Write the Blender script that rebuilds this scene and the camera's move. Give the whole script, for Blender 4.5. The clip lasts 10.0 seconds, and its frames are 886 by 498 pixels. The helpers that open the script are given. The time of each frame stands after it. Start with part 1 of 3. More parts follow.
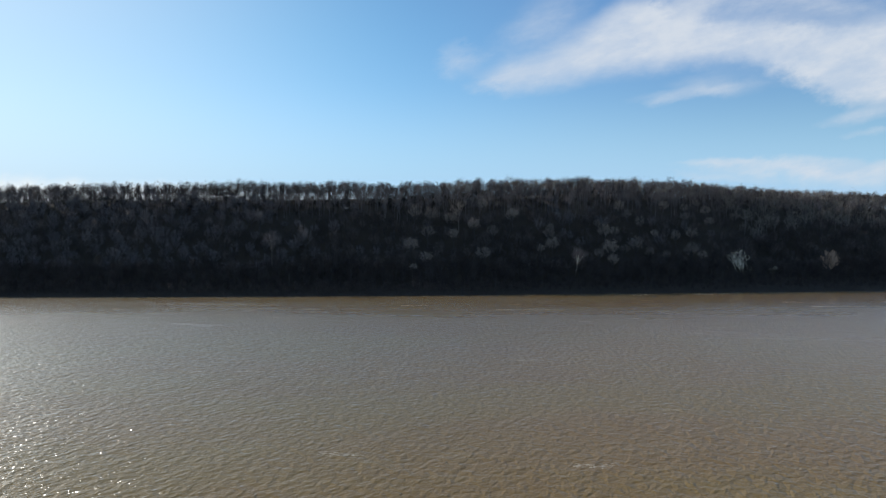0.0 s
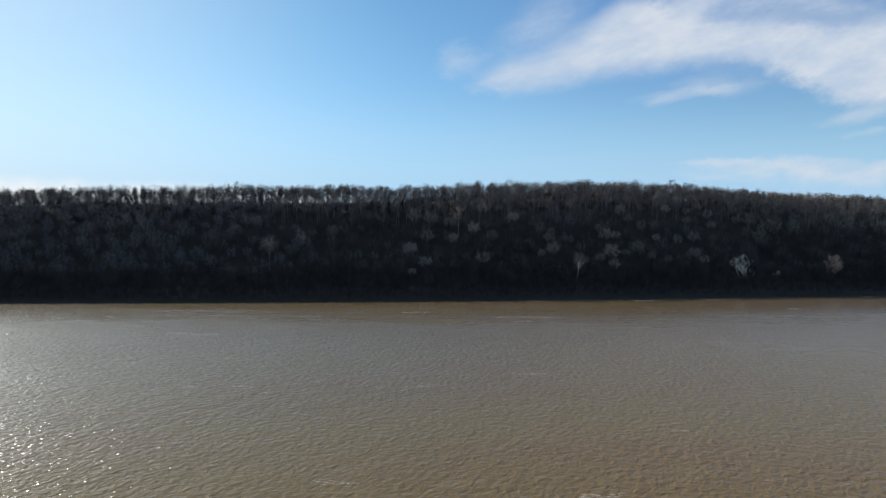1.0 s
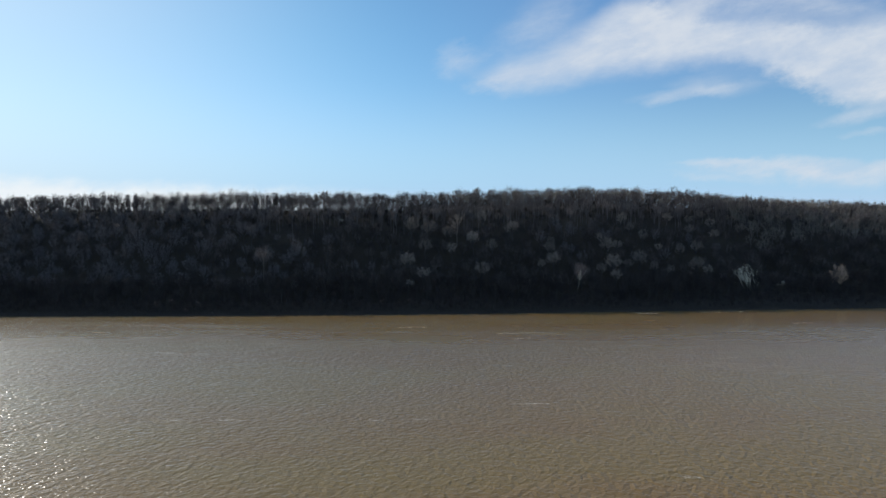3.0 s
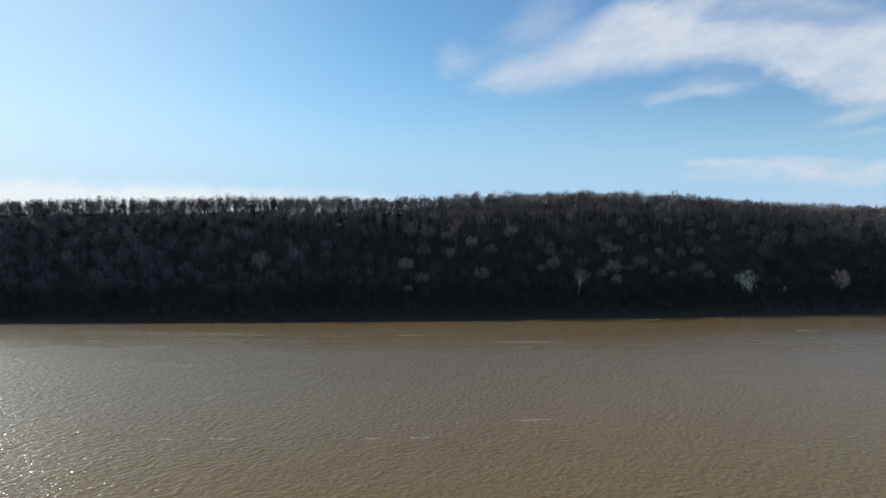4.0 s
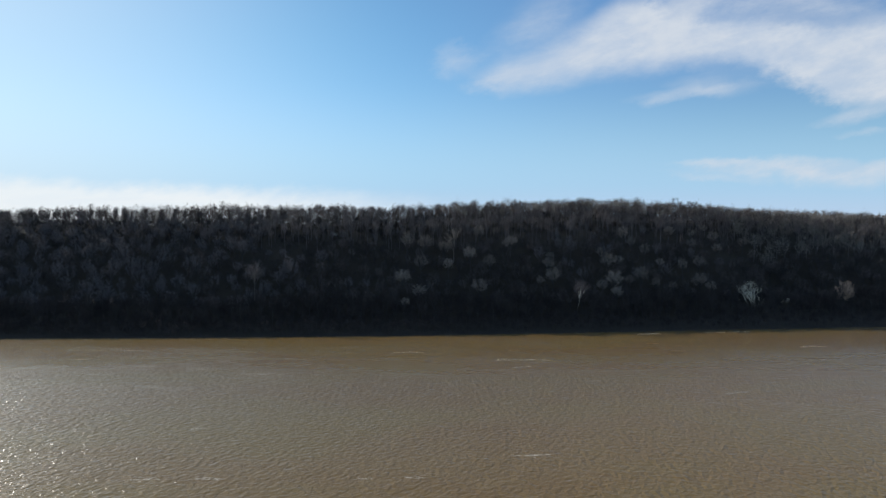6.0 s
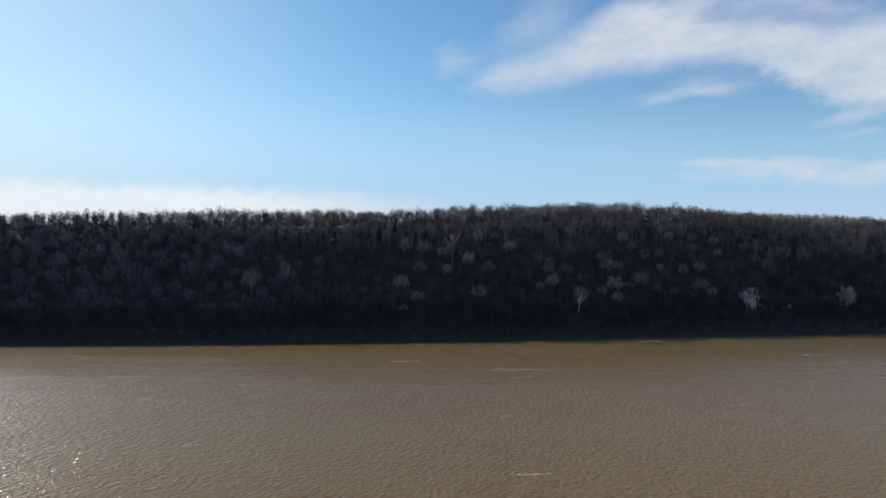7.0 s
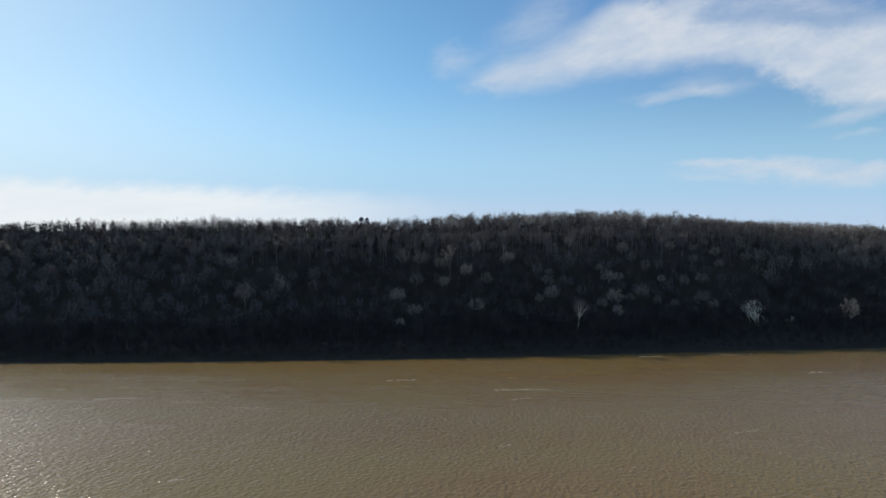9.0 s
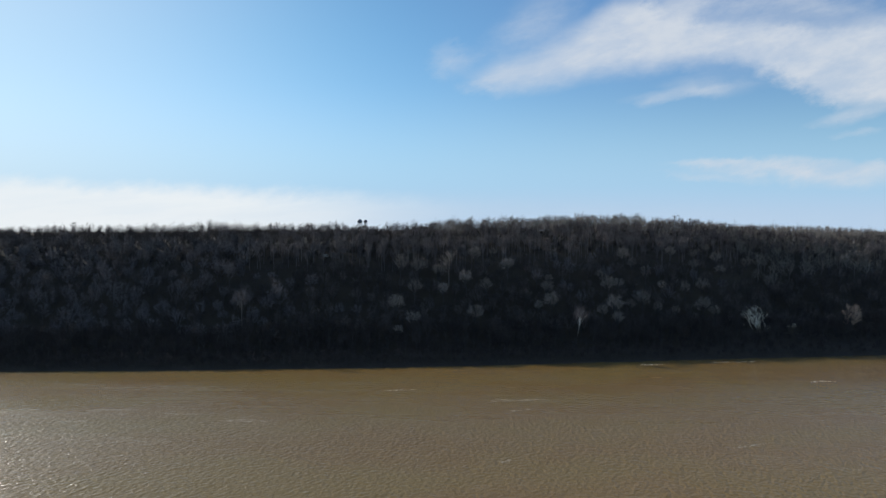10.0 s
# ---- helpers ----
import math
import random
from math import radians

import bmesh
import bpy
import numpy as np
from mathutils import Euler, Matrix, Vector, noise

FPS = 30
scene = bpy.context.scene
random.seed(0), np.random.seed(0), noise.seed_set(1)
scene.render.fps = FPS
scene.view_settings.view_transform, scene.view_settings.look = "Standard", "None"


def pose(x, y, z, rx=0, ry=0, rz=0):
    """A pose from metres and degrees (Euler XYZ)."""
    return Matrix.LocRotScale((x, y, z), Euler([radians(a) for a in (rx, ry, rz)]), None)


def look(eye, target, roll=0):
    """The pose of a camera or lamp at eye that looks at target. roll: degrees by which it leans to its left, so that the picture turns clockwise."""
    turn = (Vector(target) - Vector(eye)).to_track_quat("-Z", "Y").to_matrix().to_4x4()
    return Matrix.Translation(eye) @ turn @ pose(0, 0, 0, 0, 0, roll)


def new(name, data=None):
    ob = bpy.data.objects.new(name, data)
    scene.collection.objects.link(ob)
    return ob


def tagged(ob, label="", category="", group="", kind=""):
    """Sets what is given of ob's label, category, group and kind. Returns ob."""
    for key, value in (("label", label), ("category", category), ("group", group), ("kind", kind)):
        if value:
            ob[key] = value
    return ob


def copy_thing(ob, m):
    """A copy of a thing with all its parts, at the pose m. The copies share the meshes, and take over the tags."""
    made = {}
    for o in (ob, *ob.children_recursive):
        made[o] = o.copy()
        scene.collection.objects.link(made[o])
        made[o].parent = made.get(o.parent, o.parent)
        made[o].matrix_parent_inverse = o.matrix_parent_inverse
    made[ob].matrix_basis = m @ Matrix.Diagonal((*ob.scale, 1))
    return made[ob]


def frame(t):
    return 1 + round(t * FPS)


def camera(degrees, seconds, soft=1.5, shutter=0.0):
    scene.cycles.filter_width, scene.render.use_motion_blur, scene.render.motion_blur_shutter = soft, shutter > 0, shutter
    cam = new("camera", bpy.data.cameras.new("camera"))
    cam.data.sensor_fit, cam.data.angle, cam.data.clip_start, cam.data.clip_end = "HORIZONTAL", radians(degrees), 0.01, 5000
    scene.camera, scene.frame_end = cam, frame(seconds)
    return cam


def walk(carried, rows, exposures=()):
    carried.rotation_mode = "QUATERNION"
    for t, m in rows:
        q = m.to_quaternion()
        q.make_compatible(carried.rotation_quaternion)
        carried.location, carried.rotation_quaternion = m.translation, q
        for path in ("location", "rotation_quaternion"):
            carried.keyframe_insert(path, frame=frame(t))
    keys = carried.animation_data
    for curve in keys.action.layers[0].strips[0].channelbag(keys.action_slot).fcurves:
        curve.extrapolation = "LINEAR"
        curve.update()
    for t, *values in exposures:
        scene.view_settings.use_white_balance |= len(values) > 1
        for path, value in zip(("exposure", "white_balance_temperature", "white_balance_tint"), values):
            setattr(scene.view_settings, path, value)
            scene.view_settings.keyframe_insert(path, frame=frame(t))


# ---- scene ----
cam = camera(68.0, 10.0, soft=1.4)
F = 1162.36                     # focal length in picture units, for the sky's bearings


# ---- camera path: a slow climb towards the far bank ----
def eye_at(t):
    s = t / 10.0
    return (0.07 * s + 5.6 * s * s - 3.19 * s ** 3,
            56.92 * s - 19.69 * s * s + 8.98 * s ** 3,
            42.69 + 32.77 * s + 7.8 * s * s - 2.55 * s ** 3)


def yaw_at(t):
    return -math.degrees(14.0 * (t / 10.0) ** 1.3 / F)


rows = [(0.5 * k, pose(*eye_at(0.5 * k), 90 - 1.531, 0, yaw_at(0.5 * k))) for k in range(21)]
walk(cam, rows, [(0.0, 0.0), (5.0, -0.03), (10.0, -0.07)])

# ---- light ----
SUN_AZ, SUN_EL = -54.0, 22.5    # bearing from +y, clockwise; height
az, el = radians(SUN_AZ), radians(SUN_EL)
sun_way = Vector((math.sin(az) * math.cos(el), math.cos(az) * math.cos(el), math.sin(el)))
sun = new("sun", bpy.data.lights.new("sun", "SUN"))
sun.data.energy, sun.data.angle, sun.data.color = 5.0, radians(0.53), (1.0, 0.95, 0.875)
sun.matrix_world = look(sun_way * 900, (0, 0, 0))


class Graph:
    """Short hand for node trees."""

    def __init__(self, tree):
        self.tree = tree
        tree.nodes.clear()

    def node(self, kind, **sockets):
        n = self.tree.nodes.new(kind)
        for key, value in sockets.items():
            self.set(n.inputs[key.replace("_", " ")], value)
        return n

    def set(self, socket, value):
        if isinstance(value, bpy.types.NodeSocket):
            self.tree.links.new(value, socket)
        else:
            socket.default_value = value

    def math(self, op, a, b=0.0, c=0.0, clamp=False):
        n = self.tree.nodes.new("ShaderNodeMath")
        n.operation, n.use_clamp = op, clamp
        for i, v in enumerate((a, b, c)):
            self.set(n.inputs[i], v)
        return n.outputs[0]

    def step(self, value, lo, hi, to_lo=0.0, to_hi=1.0):
        n = self.tree.nodes.new("ShaderNodeMapRange")
        n.interpolation_type = "SMOOTHSTEP"
        for i, v in enumerate((value, lo, hi, to_lo, to_hi)):
            self.set(n.inputs[i], v)
        return n.outputs[0]

    def ramp(self, value, stops, mode="LINEAR"):
        n = self.tree.nodes.new("ShaderNodeValToRGB")
        n.color_ramp.interpolation = mode
        e = n.color_ramp.elements
        while len(e) < len(stops):
            e.new(1.0)
        for k, (p, c) in enumerate(stops):
            e[k].position = p
            e[k].color = (c, c, c, 1) if isinstance(c, (int, float)) else (*c, 1)
        self.set(n.inputs[0], value)
        return n.outputs[0]

    def mix(self, fac, a, b, blend="MIX"):
        n = self.tree.nodes.new("ShaderNodeMix")
        n.data_type, n.blend_type = "RGBA", blend
        self.set(n.inputs[0], fac)
        self.set(n.inputs[6], a if not isinstance(a, tuple) else (*a, 1))
        self.set(n.inputs[7], b if not isinstance(b, tuple) else (*b, 1))
        return n.outputs[2]

    def noise(self, vector, scale, detail=4.0, rough=0.55, distortion=0.0):
        n = self.tree.nodes.new("ShaderNodeTexNoise")
        self.set(n.inputs["Vector"], vector)
        n.inputs["Scale"].default_value, n.inputs["Detail"].default_value = scale, detail
        n.inputs["Roughness"].default_value, n.inputs["Distortion"].default_value = rough, distortion
        return n.outputs["Fac"]

    def mapping(self, vector, scale=(1, 1, 1), turn=(0, 0, 0), shift=(0, 0, 0)):
        if any(turn):                               # turn first, then stretch
            vector = self.mapping_node(vector, (1, 1, 1), turn, (0, 0, 0))
        return self.mapping_node(vector, scale, (0, 0, 0), shift)

    def mapping_node(self, vector, scale, turn, shift):
        n = self.tree.nodes.new("ShaderNodeMapping")
        self.set(n.inputs["Vector"], vector)
        n.inputs["Scale"].default_value, n.inputs["Location"].default_value = scale, shift
        n.inputs["Rotation"].default_value = [radians(a) for a in turn]
        return n.outputs[0]

    def vec(self, x, y, z):
        n = self.tree.nodes.new("ShaderNodeCombineXYZ")
        for i, v in enumerate((x, y, z)):
            self.set(n.inputs[i], v)
        return n.outputs[0]


# sky: clear winter air with a few high clouds
SKY = 0.123
world = bpy.data.worlds.new("sky")
scene.world = world
world.use_nodes = True
g = Graph(world.node_tree)
CW = 1.0 / SKY
nishita = g.node("ShaderNodeTexSky")
nishita.sky_type, nishita.sun_disc = "NISHITA", False
nishita.sun_elevation, nishita.sun_rotation = el, az
nishita.altitude, nishita.air_density, nishita.dust_density, nishita.ozone_density = 100, 1.0, 0.2, 1.6
coord = g.node("ShaderNodeTexCoord").outputs["Generated"]
sep = g.node("ShaderNodeSeparateXYZ", Vector=coord)
ahead = g.math("MAXIMUM", sep.outputs[1], 0.05)
u = g.math("DIVIDE", sep.outputs[0], ahead)         # bearing: + right
v = g.math("DIVIDE", sep.outputs[2], ahead)         # height over the horizon
uv = g.vec(u, v, 0.0)
front = g.step(sep.outputs[1], 0.1, 0.4)
# ragged offsets for the edges
warp1 = g.math("SUBTRACT", g.noise(g.mapping(uv, (9, 17, 1), (0, 0, -14)), 1.0, 6, 0.6), 0.5)
warp2 = g.math("SUBTRACT", g.noise(g.mapping(uv, (30, 52, 1), (0, 0, -16), (3, 1, 0)), 1.0, 6, 0.62), 0.5)
ve = g.math("ADD", v, g.math("MULTIPLY_ADD", warp1, 0.03, g.math("MULTIPLY", warp2, 0.022)))
ue = g.math("ADD", u, g.math("MULTIPLY_ADD", warp2, 0.05, g.math("MULTIPLY", warp1, 0.07)))
p = g.math("DIVIDE", ue, 0.8, clamp=True)           # 0..1 over the right half and a little more
low = g.ramp(p, [(0.066, 0.226), (0.099, 0.217), (0.131, 0.214), (0.195, 0.217), (0.238, 0.222), (0.292, 0.233), (0.346, 0.238), (0.400, 0.243), (0.453, 0.248), (0.529, 0.252), (0.593, 0.246), (0.669, 0.228), (0.722, 0.205), (0.765, 0.188), (0.849, 0.188)])
high = g.ramp(p, [(0.066, 0.232), (0.099, 0.245), (0.131, 0.256), (0.195, 0.268), (0.238, 0.283), (0.271, 0.305), (0.314, 0.331), (0.346, 0.347), (0.400, 0.356), (0.453, 0.334), (0.507, 0.320), (0.561, 0.324), (0.636, 0.320), (0.701, 0.312), (0.776, 0.315), (0.849, 0.328)])
over = g.math("SUBTRACT", ve, low)
under = g.math("SUBTRACT", high, ve)
body = g.math("MULTIPLY", g.step(over, -0.016, 0.028), g.step(under, -0.02, 0.024))
body = g.math("MULTIPLY", body, g.step(ue, 0.035, 0.11))
streak = g.noise(g.mapping(uv, (5, 15, 1), (0, 0, -15), (1.5, 0.4, 0)), 1.0, 7, 0.6, 0.3)
wool = g.noise(g.mapping(uv, (16, 34, 1), (0, 0, -14), (0.3, 2.0, 0)), 1.0, 6, 0.62)
fleece = g.math("MULTIPLY_ADD", wool, 0.4, g.math("MULTIPLY", streak, 0.6))
body = g.math("MULTIPLY", body, g.step(fleece, 0.33, 0.6, 0.72, 0.93))


def wisp(u0, v0, a, b, tilt, amount):
    m = g.mapping(g.vec(ue, ve, 0.0), (1, 1, 1), (0, 0, 0), (-u0, -v0, 0))
    m = g.mapping(m, (1, 1, 1), (0, 0, tilt))
    m = g.mapping(m, (1 / a, 1 / b, 1))
    n = g.node("ShaderNodeVectorMath", Vector=m)
    n.operation = "LENGTH"
    return g.math("MULTIPLY", g.step(n.outputs["Value"], 1.25, 0.1), g.step(fleece, 0.34, 0.62, 0.5 * amount, 1.25 * amount))


cloud = body
for args in ((0.029, 0.254, 0.045, 0.0258, -15, 0.42), (0.019, 0.271, 0.024, 0.0189, -10, 0.20), (0.384, 0.211, 0.098, 0.0105, -7, 0.34), (0.412, 0.219, 0.066, 0.0150, 4, 0.28), (0.44, 0.232, 0.07, 0.012, 8, 0.16), (0.333, 0.198, 0.034, 0.0077, -12, 0.30), (0.427, 0.105, 0.065, 0.0077, 0, 0.50), (0.569, 0.094, 0.198, 0.0172, 2, 0.72), (0.414, 0.084, 0.077, 0.0069, 4, 0.30), (0.638, 0.103, 0.103, 0.0120, 3, 0.50), (0.621, 0.079, 0.155, 0.0138, 0, 0.30),
             (0.148, 0.307, 0.095, 0.0448, -35, 0.30), (0.199, 0.280, 0.077, 0.0344, -25, 0.30), (0.423, 0.342, 0.129, 0.0224, -5, 0.50), (0.578, 0.342, 0.172, 0.0258, 0, 0.42), (0.384, 0.358, 0.052, 0.0344, -20, 0.40), (0.634, 0.175, 0.065, 0.0112, -12, 0.55), (0.647, 0.151, 0.039, 0.0069, -5, 0.22), (0.079, 0.231, 0.052, 0.0207, -12, 0.50)):
    veil = wisp(*args)                               # thin cloud lets what is behind it through
    cloud = g.math("SUBTRACT", g.math("ADD", cloud, veil), g.math("MULTIPLY", cloud, veil))
# thin white haze low over the far bank, thickest towards the sun
brim = g.math("MULTIPLY_ADD", u, -0.045, 0.052)
haze = g.math("MULTIPLY", g.step(g.math("SUBTRACT", ve, brim), 0.012, -0.022), g.step(u, 0.1, -0.34, 0.05, 0.9))
haze = g.math("MULTIPLY", haze, g.step(g.noise(g.mapping(uv, (4, 30, 1), (0, 0, -5)), 1.0, 5, 0.55), 0.3, 0.6, 0.8, 1.0))
cloud = g.math("MULTIPLY", cloud, front)
glow = g.math("MULTIPLY", g.step(u, 0.0, -0.75, 0.0, 0.52), front)      # thin bright air towards the sun
haze = g.math("MULTIPLY", haze, front)
tint = g.mix(1.0, nishita.outputs[0], (0.73, 0.955, 1.1), "MULTIPLY")
tint = g.mix(g.math("MULTIPLY", g.step(v, 0.12, 0.32), front), tint, g.mix(1.0, tint, g.mix(g.step(u, -0.25, 0.4), (0.94, 1.06, 1.02), (1.0, 1.0, 1.07)), "MULTIPLY"))
# unseen grey-blue veil, added overhead and behind to make the fill less blue
rest = g.math("MAXIMUM", g.step(sep.outputs[2], 0.42, 0.7), g.step(sep.outputs[1], 0.15, -0.3))
fill_veil = g.step(g.noise(g.mapping(coord, (2.2, 2.2, 3.5)), 1.0, 5, 0.6), 0.3, 0.6, 0.05, 0.25)
tint = g.mix(g.math("MULTIPLY", rest, fill_veil), tint, (0.25 * CW, 0.28 * CW, 0.33 * CW))
air = g.mix(g.step(v, 0.23, 0.02, 0.0, 0.88), tint, (0.4 * CW, 0.625 * CW, 0.9 * CW))
air = g.mix(g.step(v, 0.075, 0.02, 0.0, 0.6), air, (0.53 * CW, 0.66 * CW, 0.83 * CW))
air = g.mix(glow, air, (0.69 * CW, 0.8 * CW, 0.91 * CW))
colour = g.mix(haze, air, (0.9 * CW, 0.94 * CW, 0.96 * CW))
lit = g.mix(g.step(fleece, 0.36, 0.6), (0.6 * CW, 0.68 * CW, 0.795 * CW), (0.68 * CW, 0.735 * CW, 0.81 * CW))
colour = g.mix(cloud, colour, lit)
back = g.node("ShaderNodeBackground", Color=colour, Strength=SKY)
out = g.node("ShaderNodeOutputWorld", Surface=back.outputs[0])


# ---- materials ----
def material(name):
    m = bpy.data.materials.new(name)
    m.use_nodes = True
    graph = Graph(m.node_tree)
    bsdf = graph.node("ShaderNodeBsdfPrincipled")
    graph.node("ShaderNodeOutputMaterial", Surface=bsdf.outputs[0])
    return m, graph, bsdf


def bump(g, height, strength, distance):
    n = g.node("ShaderNodeBump", Height=height, Strength=strength, Distance=distance)
    return n.outputs[0]


def bark(name, dark, light, spread=0.25, patch=0.0):
    """Bark and twigs: streaky, with a tone of its own for each tree."""
    m, g, b = material(name)
    co = g.node("ShaderNodeTexCoord").outputs["Object"]
    grain = g.noise(g.mapping(co, (3, 3, 0.6)), 1.0, 4, 0.6)
    lot = g.node("ShaderNodeObjectInfo").outputs["Random"]
    spot = g.noise(g.node("ShaderNodeNewGeometry").outputs["Position"], 0.09, 2, 0.5)
    tone = g.math("ADD", g.math("MULTIPLY", lot, spread), g.math("MULTIPLY", spot, 1.0 - spread))
    tone = g.math("ADD", g.math("MULTIPLY", g.step(tone, 0.3, 0.7), 0.6), g.math("MULTIPLY", grain, 0.4))
    col = g.mix(tone, dark, light)
    if patch:
        flake = g.step(g.noise(g.mapping(co, (1.2, 1.2, 0.5)), 1.0, 3, 0.6), 0.55, 0.62)
        col = g.mix(g.math("MULTIPLY", flake, patch), col, (0.2, 0.17, 0.13))
        rise = g.node("ShaderNodeSeparateXYZ", Vector=co).outputs[2]
        col = g.mix(g.step(g.math("ADD", rise, g.math("MULTIPLY", grain, 4.0)), 8.0, 13.0), (0.09, 0.075, 0.06), col)
    g.set(b.inputs["Base Color"], col)
    b.inputs["Roughness"].default_value = 0.85
    b.inputs["Specular IOR Level"].default_value = 0.25
    return m


MAT_BARK = bark("bark_grey_brown", (0.03, 0.028, 0.029), (0.098, 0.09, 0.088))
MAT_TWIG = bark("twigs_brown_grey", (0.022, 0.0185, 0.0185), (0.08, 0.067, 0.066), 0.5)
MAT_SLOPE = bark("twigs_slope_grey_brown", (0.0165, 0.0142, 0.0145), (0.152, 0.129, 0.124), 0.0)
# twigs paled to tan, with the sun on the bluff's top in their colour
MAT_TAN_LIT = bark("twigs_tan_lit", (0.11, 0.099, 0.088), (0.28, 0.249, 0.222), 0.3)
# grey raised to stand in for sun glare over the upstream slope
MAT_GREY_HAZE = bark("twigs_grey_haze", (0.1, 0.092, 0.098), (0.155, 0.141, 0.147), 0.3)
# lighter than the slope's bark, in place of sun on the upper woods
MAT_CREST_LIT = bark("bark_crest_grey_lit", (0.075, 0.066, 0.067), (0.21, 0.186, 0.186), 0.3)
MAT_PALE = bark("twigs_pale_grey", (0.14, 0.123, 0.112), (0.33, 0.282, 0.25), 0.6)
MAT_WHITE = bark("bark_white", (0.58, 0.54, 0.45), (0.8, 0.755, 0.65), 0.2, 0.5)
MAT_RUSSET = bark("dead_leaves_russet", (0.4, 0.28, 0.215), (0.58, 0.43, 0.33))


def ground_material():
    m, g, b = material("leaf_litter")
    co = g.node("ShaderNodeTexCoord").outputs["Object"]
    big = g.noise(co, 0.05, 5, 0.6)
    fine = g.noise(co, 1.3, 5, 0.65)
    col = g.mix(g.step(big, 0.35, 0.65), (0.02, 0.0155, 0.011), (0.042, 0.031, 0.021))
    col = g.mix(g.math("MULTIPLY", fine, 0.6), col, (0.055, 0.041, 0.027))
    g.set(b.inputs["Base Color"], col)
    b.inputs["Roughness"].default_value = 0.95
    g.set(b.inputs["Normal"], bump(g, fine, 0.8, 0.4))
    return m


def water_material():
    """Silt scatters the light under the surface; the waves shape the gloss on it."""
    m = bpy.data.materials.new("muddy_river_water")
    m.use_nodes = True
    g = Graph(m.node_tree)
    co = g.node("ShaderNodeTexCoord").outputs["Object"]
    silt = g.noise(g.mapping(co, (0.006, 0.03, 1), (0, 0, 3)), 1.0, 4, 0.55)
    near = g.noise(g.mapping(co, (0.03, 0.07, 1)), 1.0, 5, 0.6)
    col = g.mix(g.step(silt, 0.35, 0.65), (0.187, 0.108, 0.0275), (0.195, 0.119, 0.035))
    col = g.mix(g.step(near, 0.4, 0.75, 0.0, 0.4), col, (0.178, 0.106, 0.029))
    curl = g.noise(g.mapping(co, (0.07, 0.28, 1), (0, 0, 6)), 1.0, 6, 0.68, 0.6)
    col = g.mix(g.step(curl, 0.42, 0.72, 0.0, 0.6), col, (0.235, 0.155, 0.056))
    hue = g.noise(g.mapping(co, (0.011, 0.022, 1), (0, 0, -6), (4, 2, 0)), 1.0, 3, 0.5)
    col = g.mix(g.step(hue, 0.42, 0.6, 0.0, 0.65), col, (0.197, 0.131, 0.035))     # clearer, olive water between the silt
    gust = g.noise(g.mapping(co, (0.008, 0.02, 1), (0, 0, 8)), 1.0, 3, 0.5)
    across = g.node("ShaderNodeSeparateXYZ", Vector=co).outputs[1]
    lee = g.math("ADD", across, g.math("MULTIPLY", g.math("SUBTRACT", gust, 0.5), 200.0))
    drift = g.noise(g.mapping(co, (0.009, 0.11, 1), (0, 0, 2), (5, 1, 0)), 1.0, 4, 0.6)
    lee = g.math("ADD", lee, g.math("MULTIPLY", g.math("SUBTRACT", drift, 0.5), 110.0))
    wind = g.step(lee, 470, 290, 0.34, 1.0)          # the water lies calmer under the bluff
    swell = g.noise(g.mapping(co, (0.17, 0.1, 1), (0, 0, 35)), 1.0, 2, 0.5, 0.5)
    chop = g.noise(g.mapping(co, (0.62, 0.46, 1), (0, 0, 35)), 1.0, 2.5, 0.5, 0.3)
    ripple = g.noise(g.mapping(co, (2.2, 1.4, 1), (0, 0, 20)), 1.0, 3, 0.6)
    height = g.math("ADD", g.math("MULTIPLY", swell, 0.4), g.math("ADD", g.math("MULTIPLY", chop, 0.6), g.math("MULTIPLY", ripple, 0.1)))
    height = g.math("MULTIPLY", height, wind)
    lean_x = g.math("MULTIPLY", g.math("SUBTRACT", g.noise(g.mapping(co, (1.65, 1.2, 1), (0, 0, 30), (9, 3, 0)), 1.0, 1.5, 0.6), 0.5), g.math("MULTIPLY", wind, 2.35))
    lean_y = g.math("MULTIPLY", g.math("SUBTRACT", g.noise(g.mapping(co, (1.65, 1.2, 1), (0, 0, 30), (2, 7, 0)), 1.0, 1.5, 0.6), 0.5), g.math("MULTIPLY", wind, 2.35))
    facet = g.node("ShaderNodeVectorMath", Vector=g.vec(lean_x, lean_y, 1.0))
    facet.operation = "NORMALIZE"
    steep = facet.outputs[0]
    gentle = bump(g, height, 0.56, 1.2)
    mud = g.node("ShaderNodeBsdfDiffuse", Color=col, Normal=bump(g, height, 0.8, 1.1))
    broad = g.node("ShaderNodeBsdfGlossy", Color=(1, 0.97, 0.91, 1), Roughness=g.math("MULTIPLY_ADD", wind, 0.225, 0.08), Normal=gentle)
    sharp = g.node("ShaderNodeBsdfGlossy", Color=(1, 1, 1, 1), Roughness=g.step(gust, 0.3, 0.7, 0.21, 0.28), Normal=steep)
    gloss = g.node("ShaderNodeMixShader", Fac=0.265)
    g.tree.links.new(broad.outputs[0], gloss.inputs[1])
    g.tree.links.new(sharp.outputs[0], gloss.inputs[2])
    fresnel = g.node("ShaderNodeFresnel", IOR=1.33, Normal=gentle)
    both = g.node("ShaderNodeMixShader", Fac=fresnel.outputs[0])
    g.tree.links.new(mud.outputs[0], both.inputs[1])
    g.tree.links.new(gloss.outputs[0], both.inputs[2])
    g.node("ShaderNodeOutputMaterial", Surface=both.outputs[0])
    return m


MAT_GROUND, MAT_WATER = ground_material(), water_material()


